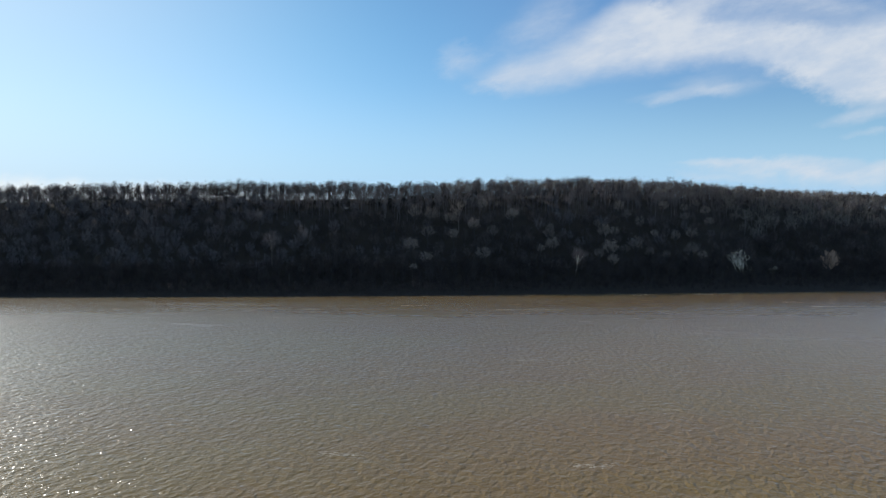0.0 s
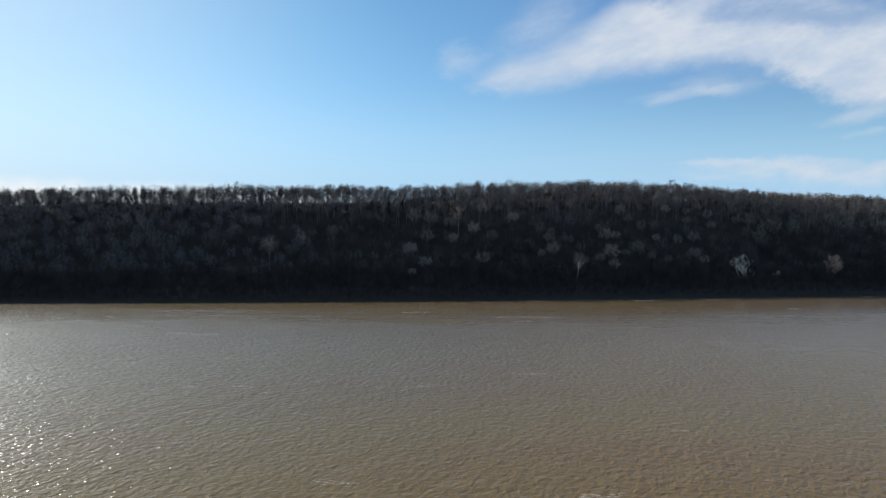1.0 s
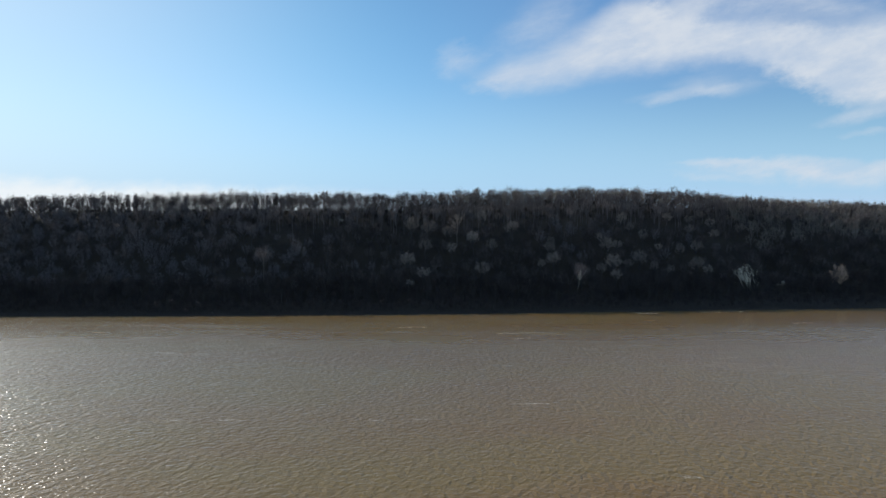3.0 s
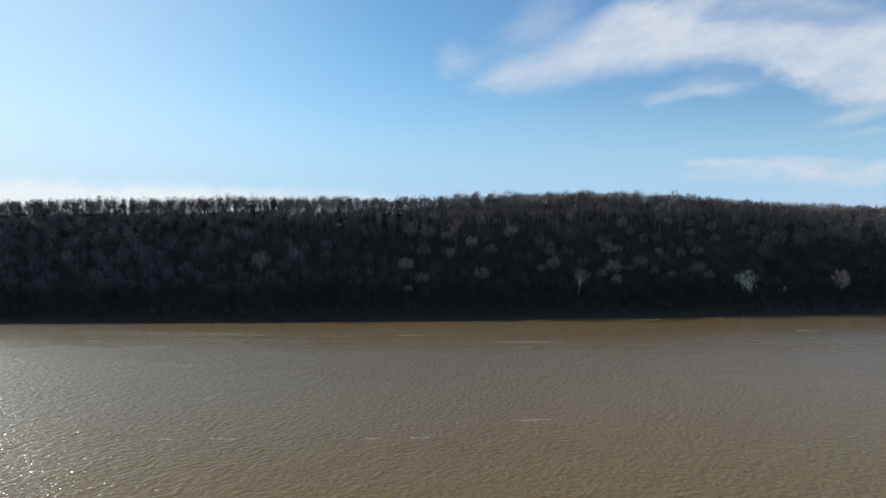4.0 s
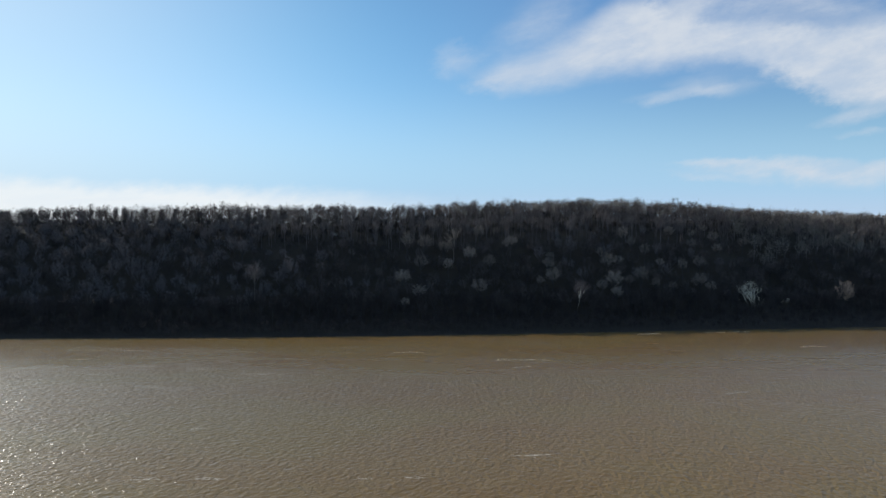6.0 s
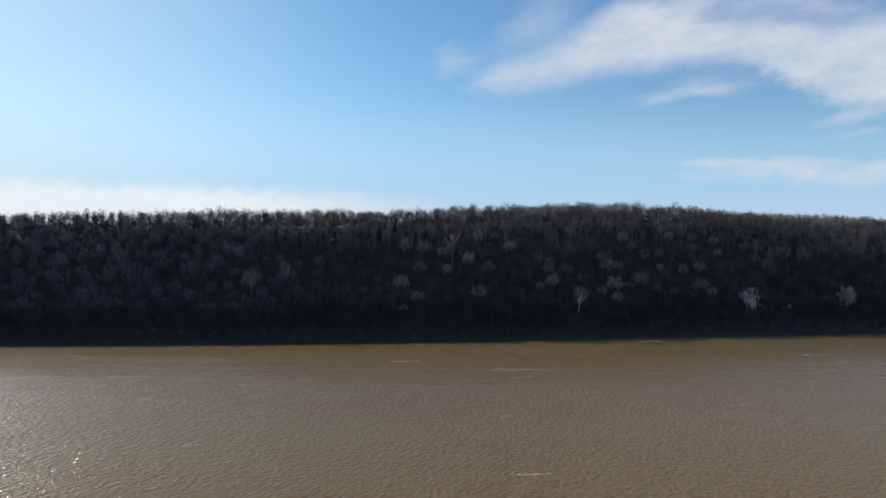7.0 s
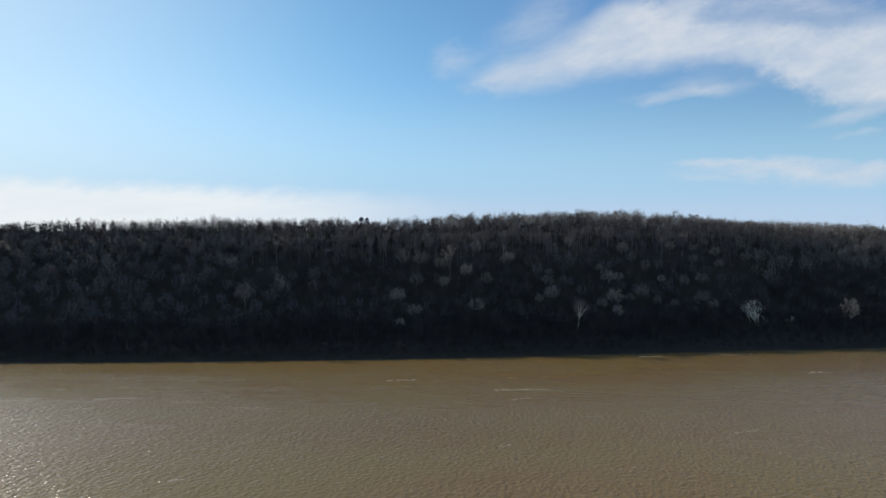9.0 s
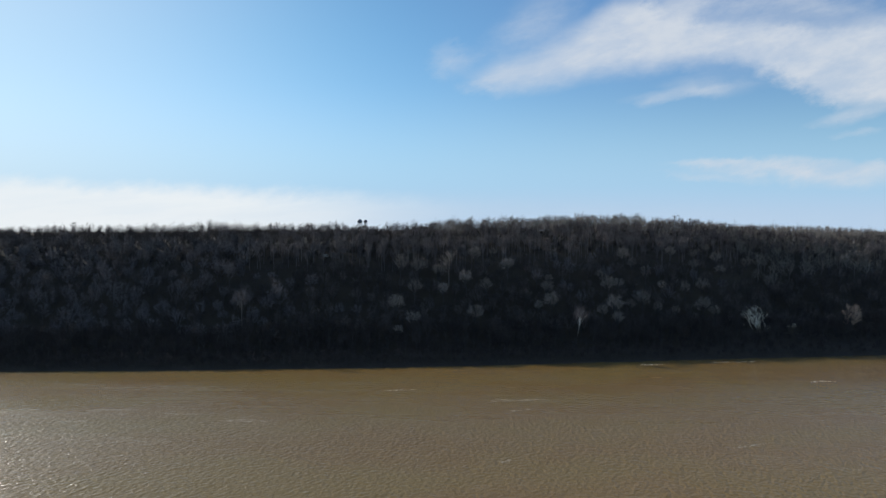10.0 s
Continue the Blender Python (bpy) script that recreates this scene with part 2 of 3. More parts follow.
def plain(name, colour, rough=0.6, metal=0.0, vary=0.3):
    m, g, b = material(name)
    co = g.node("ShaderNodeTexCoord").outputs["Object"]
    n = g.noise(co, 0.8, 5, 0.6)
    g.set(b.inputs["Base Color"], g.mix(g.math("MULTIPLY", n, vary), colour, tuple(0.5 * c for c in colour)))
    b.inputs["Roughness"].default_value, b.inputs["Metallic"].default_value = rough, metal
    return m


MAT_TANK = plain("tank_paint", (0.16, 0.17, 0.2), 0.5)
MAT_ROCK = plain("weathered_limestone", (0.42, 0.39, 0.35), 0.9, vary=0.6)
MAT_FOAM = plain("river_foam", (0.74, 0.65, 0.52), 0.9)


# ---- meshes ----
def mesh_of(name, verts, tris, mat):
    """A mesh from arrays of corners and triangles."""
    verts, tris = np.asarray(verts, np.float32).reshape(-1, 3), np.asarray(tris, np.int32).reshape(-1, 3)
    me = bpy.data.meshes.new(name)
    me.vertices.add(len(verts)), me.loops.add(tris.size), me.polygons.add(len(tris))
    me.vertices.foreach_set("co", verts.ravel())
    me.loops.foreach_set("vertex_index", tris.ravel())
    me.polygons.foreach_set("loop_start", np.arange(0, tris.size, 3, dtype=np.int32))
    me.materials.append(mat)
    me.update(calc_edges=True)
    me.validate()
    return me


def part(name, me, parent, label=""):
    ob = new(name, me)
    ob.parent = parent
    return tagged(ob, label)


class Soup:
    """Collects tapered tubes and spikes."""

    def __init__(self):
        self.v, self.t = [], []

    def tube(self, points, radii, sides):
        base = len(self.v)
        n = len(points)
        for k, (q, r) in enumerate(zip(points, radii)):
            ahead = points[min(k + 1, n - 1)] - points[max(k - 1, 0)]
            a = ahead.orthogonal().normalized()
            c = ahead.normalized().cross(a)
            for j in range(sides):
                w = 2 * math.pi * j / sides
                self.v.append(tuple(q + r * (math.cos(w) * a + math.sin(w) * c)))
        for k in range(n - 1):
            for j in range(sides):
                i0, i1 = base + k * sides + j, base + k * sides + (j + 1) % sides
                self.t += [(i0, i1, i1 + sides), (i0, i1 + sides, i0 + sides)]

    def spike(self, q, way, r):
        """A thin three-sided twig that ends in a point."""
        base = len(self.v)
        a = way.orthogonal().normalized() * r
        c = way.normalized().cross(a)
        self.v += [tuple(q + a), tuple(q - 0.5 * a + 0.87 * c), tuple(q - 0.5 * a - 0.87 * c), tuple(q + way)]
        self.t += [(base, base + 1, base + 3), (base + 1, base + 2, base + 3), (base + 2, base, base + 3)]

    def blade(self, q, way, r):
        base = len(self.v)
        a = way.orthogonal().normalized()
        a = (Matrix.Rotation(6.28 * random.random(), 3, way.normalized()) @ a) * r
        self.v += [tuple(q + a), tuple(q - a), tuple(q + way)]
        self.t += [(base, base + 1, base + 2)]


def bent(a, b, lift, steps, wobble):
    """A line from a to b that bows upwards and wanders."""
    pts = []
    for k in range(steps + 1):
        s = k / steps
        q = a.lerp(b, s) + Vector((0, 0, lift * math.sin(math.pi * s)))
        if 0 < k < steps:
            q += Vector([random.gauss(0, wobble) for _ in range(3)])
        pts.append(q)
    return pts


def tree_soup(height, bare, radius, limbs, sprays, twigs, trunk_r, twig_r, twig_len, fine=True, lean=0.0, flat=1.0, low=-0.55, rise=0.3, lumpy=0.26, spread=0.12):
    """Wood (trunk, limbs) and crown (branches, twigs) of a leafless tree with a domed crown.
    bare: the share of the height under the crown; sprays: bundles of twigs over the dome, each at the end of a branch."""
    wood, crown = Soup(), Soup()
    top = Vector((random.gauss(0, 0.4) + lean, random.gauss(0, 0.4), height * 0.82))
    stem = bent(Vector((0, 0, -0.8)), top, 0, 6 if fine else 3, 0.16)
    n = len(stem)
    wood.tube(stem, [trunk_r * (1 - 0.85 * k / (n - 1)) for k in range(n)], 6 if fine else 4)
    half = height * (1 - bare) * 0.5 * flat
    mid = Vector((lean * 0.8, 0, height - half))
    lumps = [Vector([random.gauss(0, 1) for _ in range(3)]).normalized() for _ in range(4)]

    def dome(share, wide=1.0):
        """A point towards the skin of the crown, which swells in a few lumps."""
        while True:
            q = Vector([random.gauss(0, 1) for _ in range(3)]).normalized()
            if q.z > low:
                break
        swell = 1.08 - lumpy + lumpy * max(max(0.0, q.dot(a)) ** 3 for a in lumps)
        return mid + Vector((q.x * radius * wide, q.y * radius * wide, q.z * half)) * share * swell

    joints = list(stem[n // 2:])
    for i in range(limbs):
        s = bare + (0.74 - bare) * (i + random.random()) / limbs
        k = s / 0.82 * (n - 1)
        start = stem[int(k)].lerp(stem[min(int(k) + 1, n - 1)], k % 1)
        tip = dome(random.uniform(0.5, 0.75))
        tip.z = max(tip.z, start.z + 0.05 * height)
        limb = bent(start, tip, -0.03 * height, 4 if fine else 2, 0.15)
        m = len(limb)
        r0 = trunk_r * 0.42 * (1 - 0.5 * s)
        wood.tube(limb, [r0 * (1 - 0.8 * j / (m - 1)) for j in range(m)], 4 if fine else 3)
        joints += limb[1:]
    for _ in range(sprays):
        end = dome(random.uniform(0.62, 0.95))
        root = min(random.sample(joints, min(len(joints), 8)), key=lambda q: (q - end).length_squared)
        way = end - root
        if fine:
            crown.tube([root, end], [twig_r * 1.5, twig_r * 0.7], 3)
        else:
            crown.spike(root, way, twig_r)
        out = (end - mid).normalized()
        for _ in range(twigs):
            at = end + Vector([random.gauss(0, spread * radius) for _ in range(3)])
            tw = (out * 0.8 + Vector([random.gauss(0, 0.6) for _ in range(3)]) + Vector((0, 0, rise))).normalized() * twig_len * random.uniform(0.5, 1.2)
            crown.blade(at - tw * 0.5, tw, twig_r)
    return wood, crown


def broom_soup(height, fork, radius, limbs, subs, twigs, trunk_r, twig_r, twig_len, up=0.35, low=-0.3, lobe=0.55, lean=0.0, droop=0.0, fine=True):
    """A leafless tree whose limbs leave the trunk above the fork and end in rounded bundles of fine twigs, which make up a lumpy dome."""
    wood, crown = Soup(), Soup()
    half = height * (1 - fork) * 0.5
    mid = Vector((lean, random.gauss(0, 0.3), height - half))
    stem = bent(Vector((0, 0, -0.8)), mid + Vector((0, 0, 0.3 * half)), 0, 6 if fine else 3, 0.15)
    n = len(stem)
    wood.tube(stem, [trunk_r * (1 - 0.75 * k / (n - 1)) for k in range(n)], 6 if fine else 4)
    rise = min(1.4, half / radius)
    phase = random.uniform(0, 6.28)
    for i in range(limbs):
        z = 0.9 - (0.9 - low) * (i + random.uniform(0.2, 0.8)) / limbs
        ring, w = math.sqrt(max(0.0, 1 - z * z)), phase + 2.4 * i + random.uniform(-0.3, 0.3)
        q = Vector((math.cos(w) * ring, math.sin(w) * ring, z))
        tip = mid + Vector((q.x * radius, q.y * radius, q.z * half)) * random.uniform(0.5, 0.68)
        level = min(0.97, (fork * height * 0.95 + 0.55 * (z - low) / (1 - low) * half) / stem[-1].z) * (n - 1)
        start = stem[int(level)].lerp(stem[min(int(level) + 1, n - 1)], level % 1)
        tip.z = max(tip.z, start.z + 0.4 - droop)
        limb = bent(start, tip, -0.1 * (tip - start).length, 4 if fine else 2, 0.12)
        m = len(limb)
        wood.tube(limb, [trunk_r * 0.45 * (1 - 0.75 * j / (m - 1)) for j in range(m)], 4 if fine else 3)
        swell = lobe * radius * random.uniform(0.8, 1.2)
        for _ in range(subs):
            r = (Vector([random.gauss(0, 1) for _ in range(3)]).normalized() + 0.6 * q + Vector((0, 0, 0.3))).normalized()
            end = tip + Vector((r.x, r.y, r.z * rise)) * swell * random.uniform(0.75, 1.0)
            root = limb[random.randint(m // 2, m - 1)]
            way = end - root
            crown.spike(root, way, twig_r * 1.5)
            along = way.normalized() * 0.5 + r * 0.5 + Vector((0, 0, up))
            for _ in range(twigs):
                at = root + way * random.uniform(0.5, 1.0) + Vector([random.gauss(0, 0.2 * swell) for _ in range(3)])
                tw = (along + Vector([random.gauss(0, 0.42) for _ in range(3)])).normalized() * twig_len * random.uniform(0.5, 1.2)
                crown.blade(at - 0.3 * tw, tw, twig_r)
    return wood, crown


def vase_soup(height, fork, reach, limbs, depth, trunk_r, twigs, twig_r, twig_len, open_deg=26.0, rounding=1.3, fine=True):
    """A tree whose trunk forks into rising limbs that divide again and again into a see-through crown."""
    wood, crown = Soup(), Soup()
    foot = Vector((0, 0, -0.8))
    neck = Vector((random.gauss(0, 0.3), random.gauss(0, 0.3), height * fork))
    ends = []

    def turned(way, angle):
        side = Matrix.Rotation(6.28 * random.random(), 3, way) @ way.orthogonal().normalized()
        return (way * math.cos(angle) + side * math.sin(angle)).normalized()

    branches = []

    def grow(q, way, length, r, level):
        end = q + way * length
        knee = q.lerp(end, 0.5) + Vector([random.gauss(0, 0.05 * length) for _ in range(3)])
        branches.append((level, [q, knee, end], r))
        if level == depth:
            ends.append((knee, end, way))
            return
        if level > 0:
            ends.append((knee.lerp(end, 0.5), end, way))
        for k in range(random.choice((2, 3, 3))):
            w = turned(way, radians(random.uniform(0.5, 1.5) * open_deg))
            w = (w + Vector((0, 0, 0.22))).normalized()
            grow(knee.lerp(end, random.uniform(0.35, 1.0)), w, length * random.uniform(0.55, 0.85), r * 0.58, level + 1)

    first = (height - neck.z) * 0.42
    phase = random.uniform(0, 6.28)
    for k in range(limbs):
        w = phase + 6.28 * k / limbs + random.uniform(-0.4, 0.4)
        tilt = radians(open_deg * random.uniform(0.45, 1.35)) * (0.25 if k == 0 else 1)
        way = Vector((math.cos(w) * math.sin(tilt), math.sin(w) * math.sin(tilt), math.cos(tilt)))
        grow(foot.lerp(neck, random.uniform(0.8, 1.0)), way, first * random.uniform(0.75, 1.15), trunk_r * 0.55, 0)
    top = max(e[1].z for e in ends) + 0.5 * twig_len
    wide = sorted(math.hypot(e[1].x, e[1].y) for e in ends)[int(0.85 * len(ends))]
    kr = reach / wide

    def fit(q):
        s = (q.z - neck.z) / (top - neck.z)
        if s > 0:
            s = 1 - max(0.0, 1 - s) ** rounding                  # the crown rounds off towards its top
            return Vector((q.x * kr, q.y * kr, neck.z + (height - neck.z) * s))
        return Vector((q.x * kr, q.y * kr, q.z))

    wood.tube([foot, foot.lerp(neck, 0.5) + Vector((random.gauss(0, 0.12), 0, 0)), neck], [trunk_r * 1.15, trunk_r * 0.9, trunk_r * 0.75], 6 if fine else 4)
    for level, pts, r in branches:
        pts = [fit(q) for q in pts]
        if level < 2 and fine:
            wood.tube(pts, [r, r * 0.8, r * 0.55], 4)
        elif level < 1:
            wood.tube([pts[0], pts[2]], [r, r * 0.6], 3)
        elif fine:
            crown.tube([pts[0], pts[2]], [r, r * 0.5], 3)
        else:
            crown.spike(pts[0], pts[2] - pts[0], r)
    for knee, end, way in ends:
        knee, end = fit(knee), fit(end)
        for _ in range(twigs):
            at = knee.lerp(end, random.uniform(0, 1.05)) + Vector([random.gauss(0, 0.05 * reach) for _ in range(3)])
            tw = (way * 0.9 + Vector([random.gauss(0, 0.5) for _ in range(3)]) + Vector((0, 0, 0.1))).normalized() * twig_len * random.uniform(0.5, 1.2)
            crown.blade(at, tw, twig_r)
    return wood, crown


def tree_thing(name, label, group, soups, mats):
    """A tree: an Empty at its foot with the trunk and the crown under it."""
    root = tagged(new(name), label, "tree", group)
    part("trunk", mesh_of("trunk", soups[0].v, soups[0].t, mats[0]), root)
    part("crown", mesh_of("crown", soups[1].v, soups[1].t, mats[1]), root)
    return root


# ---- the land ----
BANK = np.array([(-900, 391), (-600, 410), (-286, 424), (-167, 429), (-86, 434.5), (-20, 439), (30, 445), (70, 450), (117, 457), (191, 469), (300, 484), (460, 508), (620, 530), (900, 550)])


def edge(x):
    """The line of the far bank, in plan."""
    return float(np.interp(x, BANK[:, 0], BANK[:, 1]))


def foot(x):
    """How far behind that line the water ends."""
    return float(np.interp(x, FOOT[:, 0], FOOT[:, 1]))


PROFILE = np.array([(-40, -4), (-2, -1.2), (4, 0.0), (9, 1.6), (20, 4), (38, 11), (60, 26), (80, 40), (100, 52), (122, 62), (140, 68), (170, 72), (240, 77), (300, 77)])
CREST = np.array([(-600, 0.94), (-250, 0.995), (-100, 1.02), (0, 1.02), (70, 1.055), (120, 1.09), (190, 1.085), (300, 0.97), (460, 0.92), (700, 0.9)])


FOOT = np.array([(-600, 3), (-300, 2), (-134, -3), (78, -6), (260, -13), (500, -15)])


def sweep(a, b, v):
    s = max(0.0, min(1.0, (v - a) / (b - a)))
    return s * s * (3 - 2 * s)


def land(x, y):
    """Height of the ground."""
    if y < 100:                                     # the near bank, behind the camera
        return -4 + 9 * sweep(-60, -160, y) + (1.5 * noise.noise((x * 0.02, y * 0.02, 0)) if y < -150 else 0)
    d = (y - edge(x))
    if d < 20:                                      # the flat at the foot widens downstream
        d = 20 - (20 - d) * 16 / (20 - foot(x))
    z = float(np.interp(d, PROFILE[:, 0], PROFILE[:, 1]))
    if d > 20:
        k = sweep(20, 90, d)
        z *= 1 + k * (float(np.interp(x, CREST[:, 0], CREST[:, 1])) - 1)
        z += k * (3.0 * noise.noise((x * 0.013, y * 0.013, 3.3)) + 1.2 * noise.noise((x * 0.05, y * 0.05, 1)))
        z -= (30 * sweep(0, -90, x) + 5) * sweep(150, 330, d)       # behind the ridge the ground falls away
        z -= 11 * math.exp(-((x - 274) / 30) ** 2) * sweep(22, 55, d) * sweep(125, 90, d)     # a side ravine
        z += 25 * sweep(-40, -90, x) * sweep(800, 850, y) * sweep(1000, 930, y)       # a lower rise beyond it
        z += (38 - 26 * sweep(-60, 20, x)) * sweep(1760, 1890, y)
    return z


def build_land():
    xs = np.concatenate([np.arange(-4800, -520, 214), np.arange(-520, 720, 10), np.arange(720, 4900, 209)])
    ys = np.concatenate([[-4800, -2500, -1200, -600, -300, -160, -110, -60, 0, 200, 360], np.arange(400, 760, 6), np.arange(760, 1000, 24), np.arange(1000, 4900, 150)])
    verts = [(x, y, land(x, y)) for y in ys for x in xs]
    nx = len(xs)
    tris = []
    for j in range(len(ys) - 1):
        for i in range(nx - 1):
            a = j * nx + i
            tris += [(a, a + 1, a + nx + 1), (a, a + nx + 1, a + nx)]
    me = mesh_of("ground", verts, tris, MAT_GROUND)
    me.polygons.foreach_set("use_smooth", np.ones(len(me.polygons), bool))
    tagged(new("ground", me), "steep wooded river bluff covered in brown leaf litter", "hillside", kind="structure")


def build_water():
    bm = bmesh.new()
    for x, y in ((-4800, -150), (4800, -150), (4800, 620), (-4800, 620)):
        bm.verts.new((x, y, 0))
    bm.faces.new(bm.verts)
    me = bpy.data.meshes.new("water")
    bm.to_mesh(me), bm.free()
    me.materials.append(MAT_WATER)
    tagged(new("water", me), "wide muddy brown river ruffled by small wind waves", "river", kind="structure")


build_land()
build_water()

# ---- trees ----
random.seed(11)


def crest_y(x):
    """Where the slope rounds over into the ridge."""
    return edge(x) + 124


def sway(a, b):
    return random.uniform(a, b)


# crowns that stand out pale on the slope: x, y, size
PALE = [(-226, 485, 1.14), (-238, 463, 0.84), (-212, 508, 0.95), (-181, 509, 0.95), (-180, 489, 0.61), (-290, 477, 0.84), (-282, 519, 0.95), (-202, 475, 0.76), (-265, 471, 0.84),
        (-172, 525, 1.07), (-209, 525, 1.07), (-135, 514, 0.69), (-124, 513, 0.6), (-103, 492, 1.14), (-114, 514, 0.69), (-62, 488, 0.76), (-50, 488, 0.76), (-85, 507, 1.15), (-137, 478, 0.84)]
PALER = [(-12, 505, 0.91), (-24, 490, 0.95), (-12, 480, 0.76), (-23, 522, 1.07), (-10, 523, 0.99), (-21, 472, 0.6), (8, 507, 0.69), (5, 521, 0.91), (33, 542, 0.88), (47, 551, 0.61), (56, 532, 0.91),
         (25, 516, 0.91), (29, 485, 0.91), (39, 511, 0.84), (86, 526, 0.6), (82, 515, 0.84), (84, 502, 0.91), (74, 502, 0.61), (125, 534, 0.6), (128, 520, 0.99), (138, 528, 0.69)]
PALEST = [(161, 538, 0.84), (148, 551, 0.91), (153, 545, 0.76), (129, 504, 1.07), (142, 512, 0.61), (128, 495, 0.84), (150, 511, 0.99), (171, 532, 0.6), (119, 501, 0.69), (161, 511, 0.61), (204, 554, 0.65),
          (210, 571, 0.61), (226, 567, 0.76), (224, 554, 0.69), (221, 578, 0.69), (188, 530, 0.69), (201, 532, 0.84), (194, 513, 1.03), (174, 511, 0.6), (203, 513, 0.69), (190, 567, 0.76), (255, 576, 0.76)]
# trees of their own shape: four sycamores, a young beech and a bush
SPECIAL = [(-125, 479), (12.5, 523), (95.3, 477), (228.5, 499), (306, 519), (252.8, 504)]
ALONE = PALE + PALER + PALEST + SPECIAL

CREST_LABEL, SLOPE_LABEL, PALE_LABEL = "tall bare tree standing on the crest of the bluff", "leafless brown-grey tree on the shaded slope", "leafless tree with a pale grey rounded crown"
ridge_kinds = [tree_thing("ridge_tree", CREST_LABEL, "bare trees on the crest",
                          broom_soup(sway(17.5, 20.5), sway(0.28, 0.5), sway(2.7, 4.6), random.choice((8, 9)), 6, 9, sway(0.17, 0.25), 0.027, 1.2, up=0.35, low=-0.5, lobe=0.45), (MAT_BARK, MAT_TWIG))
               for _ in range(12)]
slope_kinds = [tree_thing("hillside_tree", SLOPE_LABEL, "bare trees on the slope",
                          broom_soup(sway(15, 18.5), sway(0.14, 0.26), sway(4.6, 6.0), 11, 5, 11, 0.24, 0.07, 1.6, low=-0.5, lobe=0.42), (MAT_BARK, MAT_TWIG))
               for _ in range(8)]
faint_kinds = [tree_thing("hillside_tree", PALE_LABEL, "pale trees on the slope",
                          broom_soup(sway(15, 17.5), sway(0.24, 0.36), sway(4.6, 5.6), 12, 6, 12, 0.24, 0.05, 1.4, low=-0.4, lobe=0.38), (MAT_BARK, MAT_GREY_HAZE))
               for _ in range(5)]
pale_kinds = [tree_thing("pale_tree", PALE_LABEL, "pale trees on the slope",
                         broom_soup(sway(15, 17.5), sway(0.26, 0.38), sway(4.6, 5.7), random.choice((12, 14)), 6, 16, sway(0.2, 0.26), 0.046, 1.2, low=-0.35, lobe=0.36), (MAT_BARK, MAT_PALE))
              for _ in range(9)]


def place(kinds, spots):
    """Sets the first of each kind down and copies the rest."""
    used = set()
    for x, y, size in spots:
        left = [k for k in kinds if k not in used]
        ob = left[0] if left else random.choice(kinds)
        m = pose(x, y, land(x, y), random.gauss(0, 2), random.gauss(0, 2), random.uniform(0, 360))
        made = copy_thing(ob, m) if ob in used else ob
        made.matrix_basis = m
        used.add(ob)
        made.scale = (size * random.uniform(0.9, 1.1),) * 2 + (size,)


def free(x, y, gap=6.5):
    return all((x - q[0]) ** 2 + (y - q[1]) ** 2 > gap * gap for q in ALONE)


place(faint_kinds, PALE)
place(pale_kinds, [(x, y, 1.3 * size) for x, y, size in PALER + PALEST])


def single(name, label, spot, soups, mats, tilt=(0, 0), turn=0.0):
    ob = tree_thing(name, label, "", soups, mats)
    ob.matrix_basis = pose(*spot, land(*spot), *tilt, 0) @ pose(0, 0, 0, 0, 0, turn)


single("sycamore", "white-barked sycamore with slender upright limbs on the slope", SPECIAL[0],
       broom_soup(27, 0.42, 6.0, 9, 8, 12, 0.26, 0.045, 1.4, low=-0.3), (MAT_PALE, MAT_GREY_HAZE))
single("sycamore", "tall pale sycamore rising over darker trees", SPECIAL[1],
       vase_soup(25, 0.3, 5.6, 5, 3, 0.3, 12, 0.045, 1.4, 26, 1.4), (MAT_PALE, MAT_PALE))
single("sycamore", "slim leaning sycamore with a bright white trunk", SPECIAL[2],
       broom_soup(27, 0.52, 6.4, 11, 7, 16, 0.15, 0.05, 1.3, low=-0.4, lobe=0.45, lean=2.0), (MAT_WHITE, MAT_GREY_HAZE), (0, 4))
single("sycamore", "spreading white-limbed sycamore near the water", SPECIAL[3],
       vase_soup(23, 0.12, 9.4, 8, 3, 0.31, 3, 0.06, 1.5, 52, 1.3), (MAT_WHITE, MAT_WHITE), (0, -14))
single("beech", "young tree still holding dry russet leaves", SPECIAL[4],
       broom_soup(22, 0.14, 6.8, 11, 8, 18, 0.3, 0.15, 0.9, low=-0.8, lobe=0.38), (MAT_BARK, MAT_RUSSET))
single("bush", "small whitish bush at the foot of the bluff", SPECIAL[5],
       vase_soup(10, 0.1, 4.0, 7, 2, 0.26, 7, 0.09, 1.3, 40, 1.2), (MAT_WHITE, MAT_WHITE))


def dip(x):
    """The crest stands lower in one gap and at its upstream end."""
    return 0.84 if -74 < x < -40 else 1 - 0.1 * sweep(-220, -330, x)


spots = []
for k in range(276):
    x = -400 + k * 3.15 + sway(-1.6, 1.6)
    spots.append((x, crest_y(x) + sway(-2, 18), sway(0.88, 1.04) * dip(x)))
place(ridge_kinds, spots)
spots, foremost = [], []
for j in range(3):
    for i in range(112):
        x = -360 + i * 7.2 + sway(-2.5, 2.5)
        y = edge(x) + 15 + 7.5 * j + sway(-2.5, 2.5)
        if free(x, y, 5 + 2 * (j > 0)):
            (spots if j else foremost).append((x, y, sway(0.5, 0.7) + 0.2 * j))
place(slope_kinds, spots)
for i in range(300):
    x = -380 + i * 2.9 + sway(-2, 2)
    back = i % 2
    foremost.append((x, edge(x) + foot(x) + (sway(9, 15) if back else sway(3.5, 8)), sway(0.38, 0.5) if back else sway(0.26, 0.36)))


